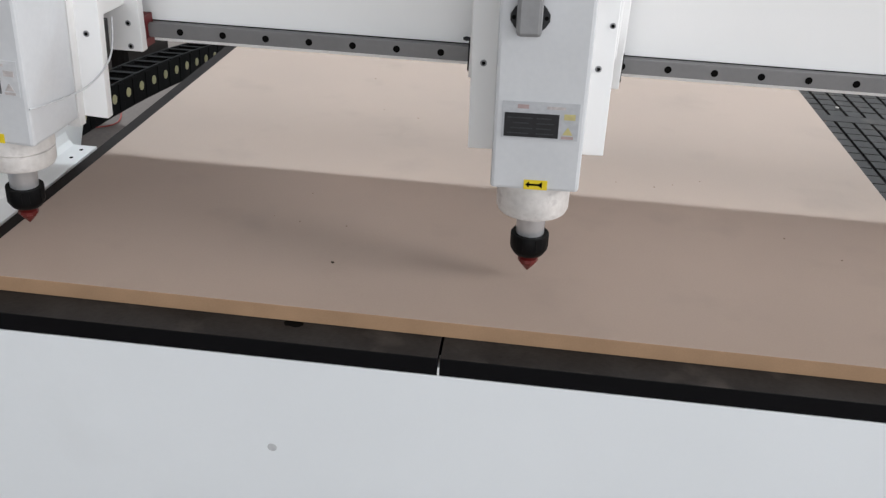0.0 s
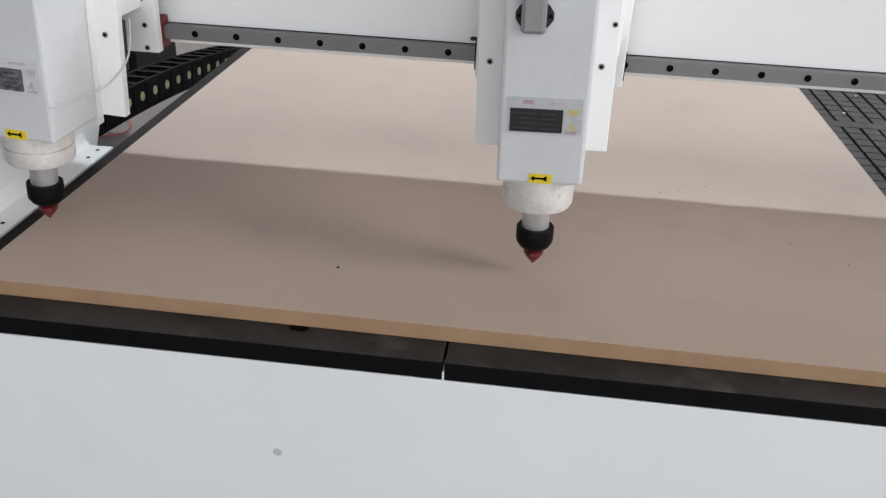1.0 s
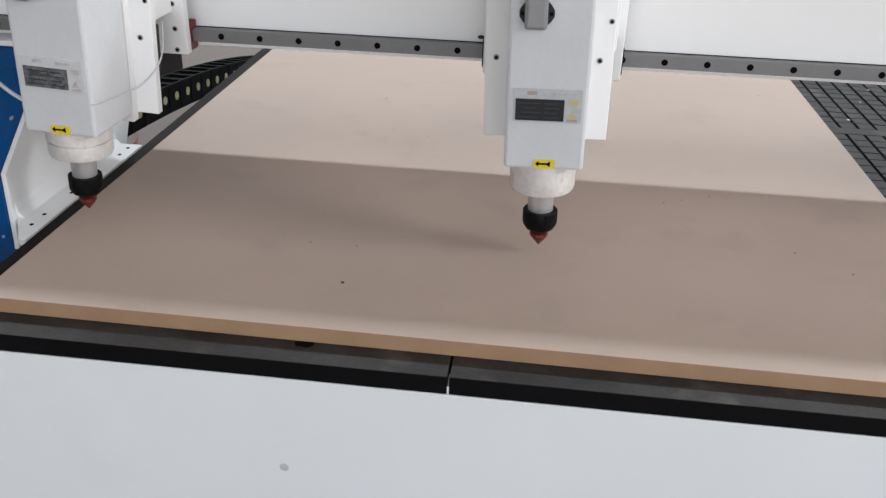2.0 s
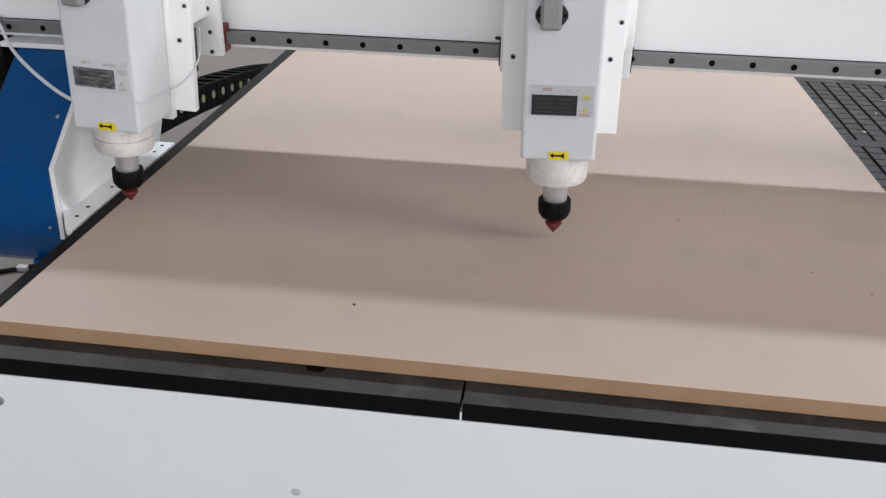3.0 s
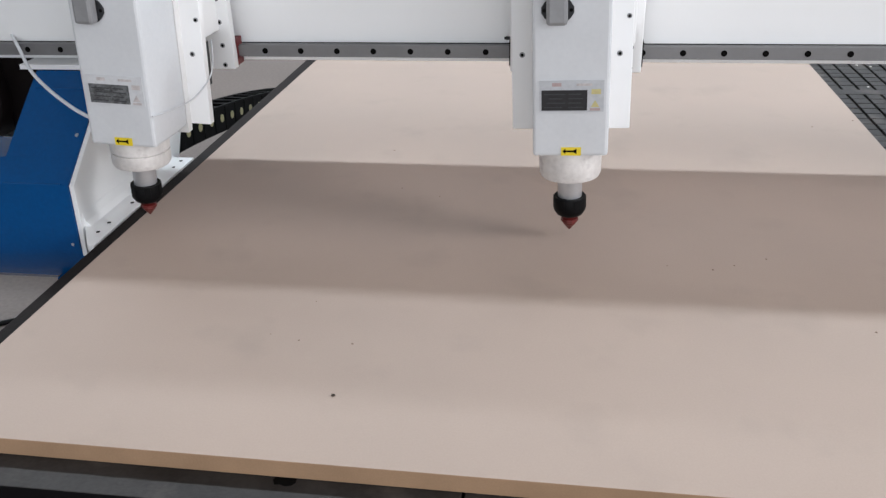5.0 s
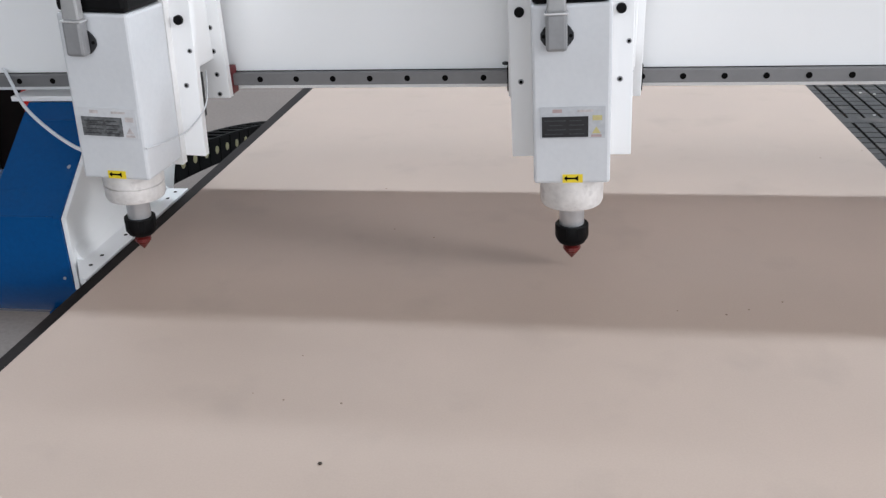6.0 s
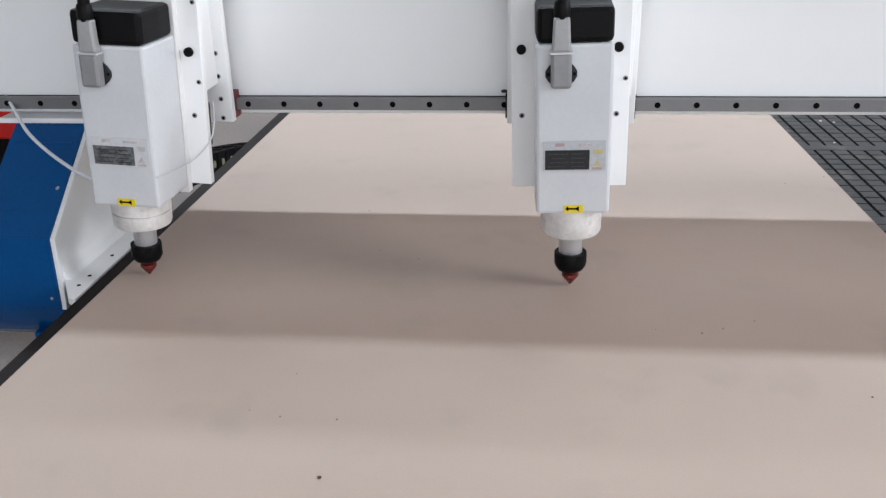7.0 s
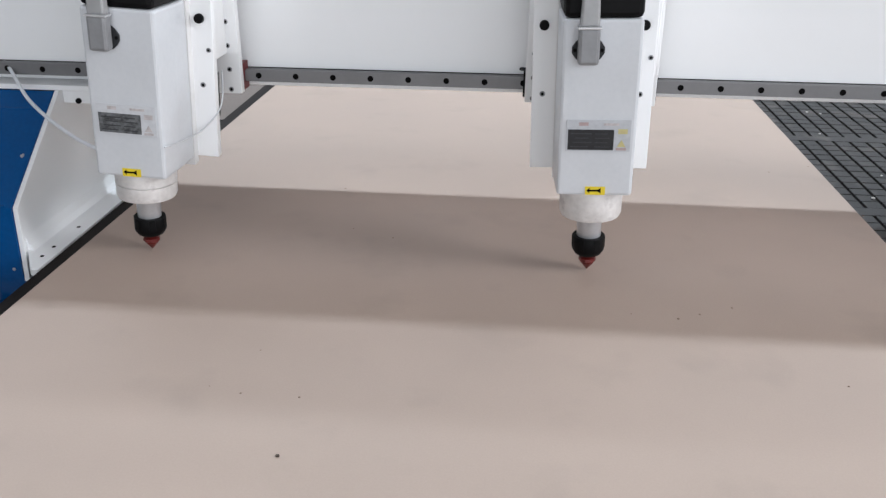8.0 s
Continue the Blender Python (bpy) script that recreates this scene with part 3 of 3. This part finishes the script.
# ---- background on the floor ----
def far_machine():
    top = empty("vacuum_pump", -1.4, 2.5, 0)
    tagged(top, "black and red vacuum pump standing on a white base", "pump")
    bm = turned([(0.19, -0.32), (0.225, -0.28), (0.225, 0.30), (0.19, 0.34)], 40, "y", at=(-0.28, 0, 0.53))
    part("drum", bm, DARK_RUBBER, top, "glossy black pump drum", True)
    part("motor", boxed((-0.09, 0.50, -0.215, 0.22, 0.301, 1.05)), DARK_RUBBER, top, "black motor housing", bevel=0.03)
    part("cover", boxed((0.135, 0.46, -0.30, -0.216, 0.59, 0.70)), RED_PAINT, top, "red enamelled cover", bevel=0.012)
    part("base", boxed((-0.52, 0.0, -0.34, 0.36, 0.0, 0.30)), WHITE, top, "white painted base", bevel=0.008)


def floor_cable():
    ob = tube("floor_cable", [(-1.60, 1.20, 0.008), (-1.30, 1.38, 0.008), (-1.10, 1.48, 0.008), (-0.92, 1.62, 0.008), (-0.6, 1.66, 0.008), (-0.2, 1.9, 0.008)], 0.008, PLASTIC)
    tagged(ob, "black power cable lying on the concrete floor", "cable")
    part("cable_connector", boxed((-1.080, -1.045, 1.498, 1.522, 0.0, 0.018)), PLUG, ob, "pale grey cable connector", bevel=0.004)

    lead = tube("red_lead", [(-1.32, 2.40, 0.006), (-1.24, 2.48, 0.006), (-1.168, 2.513, 0.006), (-1.128, 2.545, 0.006), (-1.118, 2.62, 0.006), (-1.20, 2.78, 0.006), (-1.33, 2.86, 0.006)], 0.0032, RED_LEAD)
    tagged(lead, "thin red lead lying on the floor beside the pump", "cable")


floor_cable()
far_machine()


def debris():
    random.seed(4)
    spots = [(0.4296, 0.1043), (0.4257, 0.2050), (0.3603, 0.2060), (0.3216, 0.2162), (0.3557, 0.2965), (0.8051, 0.4349), (0.8639, 0.4282), (0.8935, 0.4431), (0.9388, 0.4659), (1.0291, 0.2895),
             (1.0927, 0.2389), (0.3955, 0.6748), (0.4630, 0.6451), (0.3468, 0.8529), (1.2120, 1.0770), (1.1271, 1.0337)]
    for k, (x, y) in enumerate(spots):
        bm = bmesh.new()
        bmesh.ops.create_icosphere(bm, subdivisions=1, radius=1)
        r = 0.0024 if k == 0 else random.uniform(0.0009, 0.0016)
        for v in bm.verts:
            v.co = Vector((v.co.x * r * random.uniform(0.7, 1.3), v.co.y * r * random.uniform(0.7, 1.3), v.co.z * r * 0.45))
        ob = part("wood_chip", bm, CHIP if k == 0 else PALE_CHIP)
        ob.location = (x, y, BED + r * 0.4)
        tagged(ob, "tiny dark wood chip lying on the board", "wood chip", "chips on the board")


def grid_litter():
    random.seed(9)
    for x, y in ((1.3550, 1.573), (1.3840, 1.561), (1.3618, 1.099), (1.2991, 0.967), (1.33, 1.385), (1.41, 1.20)):
        bm = bmesh.new()
        bmesh.ops.create_icosphere(bm, subdivisions=1, radius=1)
        r = random.uniform(0.0026, 0.0048)
        for v in bm.verts:
            v.co = Vector((v.co.x * r * random.uniform(0.7, 1.5), v.co.y * r * random.uniform(0.7, 1.5), v.co.z * r * 0.5))
        ob = part("foam_chip", bm, WHITE_CHIP)
        ob.location = (x, y, BED + PLATE_TOP + r * 0.4)
        tagged(ob, "tiny pale chip lying on the grooved bed", "wood chip", "chips on the bed")


def sawdust():
    """Crumbs swept against the board's long side, thicker in some stretches."""
    random.seed(21)
    bm = bmesh.new()
    for k in range(900):
        y = random.uniform(0.42, 1.62)
        thick = 0.5 + 0.5 * math.sin(9.0 * y) * math.sin(23.0 * y + 1.0)
        x = 1.2195 + 0.0059 * y + 0.001 + abs(random.gauss(0, 0.0045 + 0.006 * thick))
        r = random.uniform(0.0007, 0.0021)
        pts = [bm.verts.new((x + r * random.uniform(0.6, 1.3) * math.cos(a), y + r * random.uniform(0.6, 1.3) * math.sin(a), BED + PLATE_TOP + 0.0002)) for a in (0.3, 2.4, 4.4)]
        tip = bm.verts.new((x, y, BED + PLATE_TOP + r * random.uniform(0.8, 1.6)))
        for i in range(3):
            bm.faces.new((pts[i], pts[(i + 1) % 3], tip))
        bm.faces.new(pts[::-1])
    tagged(part("sawdust", bm, SAWDUST), "brown sawdust crumbs lying along the board's edge", "sawdust", kind="stuff")


debris()
grid_litter()
sawdust()


# ---- motion of the machine ----
def motions():
    travel = [(0.0, 0.3101), (0.5, 0.3125), (0.7, 0.3180), (1.0, 0.3399), (1.2, 0.3582), (2.3, 0.4560), (2.5, 0.4757), (3.0, 0.5265), (3.5, 0.5705), (4.0, 0.6150),
              (4.5, 0.6621), (4.7, 0.6813), (5.4, 0.7485), (5.7, 0.7635), (8.0, 0.7635)]
    droop = [(0.0, 0.0), (0.5, 0.0), (2.5, -1.9), (3.5, -2.4), (4.5, -3.0), (5.7, -4.2), (8.0, -4.2)]
    walk(chain, [(t, pose(*CHAIN_AT, a)) for t, a in droop])
    side = [(0.0, 0.0, 0.0), (5.8, 0.0, 0.0), (6.0, 0.0, -0.0031), (6.3, 0.0, -0.0098), (6.5, 0.0, -0.0110), (6.7, 0.0080, -0.0115), (7.0, 0.0249, -0.0118), (7.5, 0.0537, -0.0120), (8.0, 0.0826, -0.0120)]

    def along(rows, t, k):
        for p, q in zip(rows, rows[1:]):
            if t <= q[0]:
                return p[k] + (q[k] - p[k]) * (t - p[0]) / (q[0] - p[0])
        return rows[-1][k]

    times = sorted({r[0] for r in travel} | {r[0] for r in side})
    walk(gantry, [(t, pose(0, along(travel, t, 1), BED)) for t in times])
    for x, h, c, (lean, pivot) in zip(HEADS, heads, carriages, LEANS):
        tilt = Matrix.Translation((0, 0, pivot)) @ pose(0, 0, 0, 0, lean, 0) @ Matrix.Translation((0, 0, -pivot))
        walk(h, [(t, pose(x + along(side, t, 1), along(travel, t, 1) + AXIS_Y, BED + along(side, t, 2)) @ tilt) for t in times])
        walk(c, [(t, pose(x + along(side, t, 1), 0, 0)) for t in times])


motions()
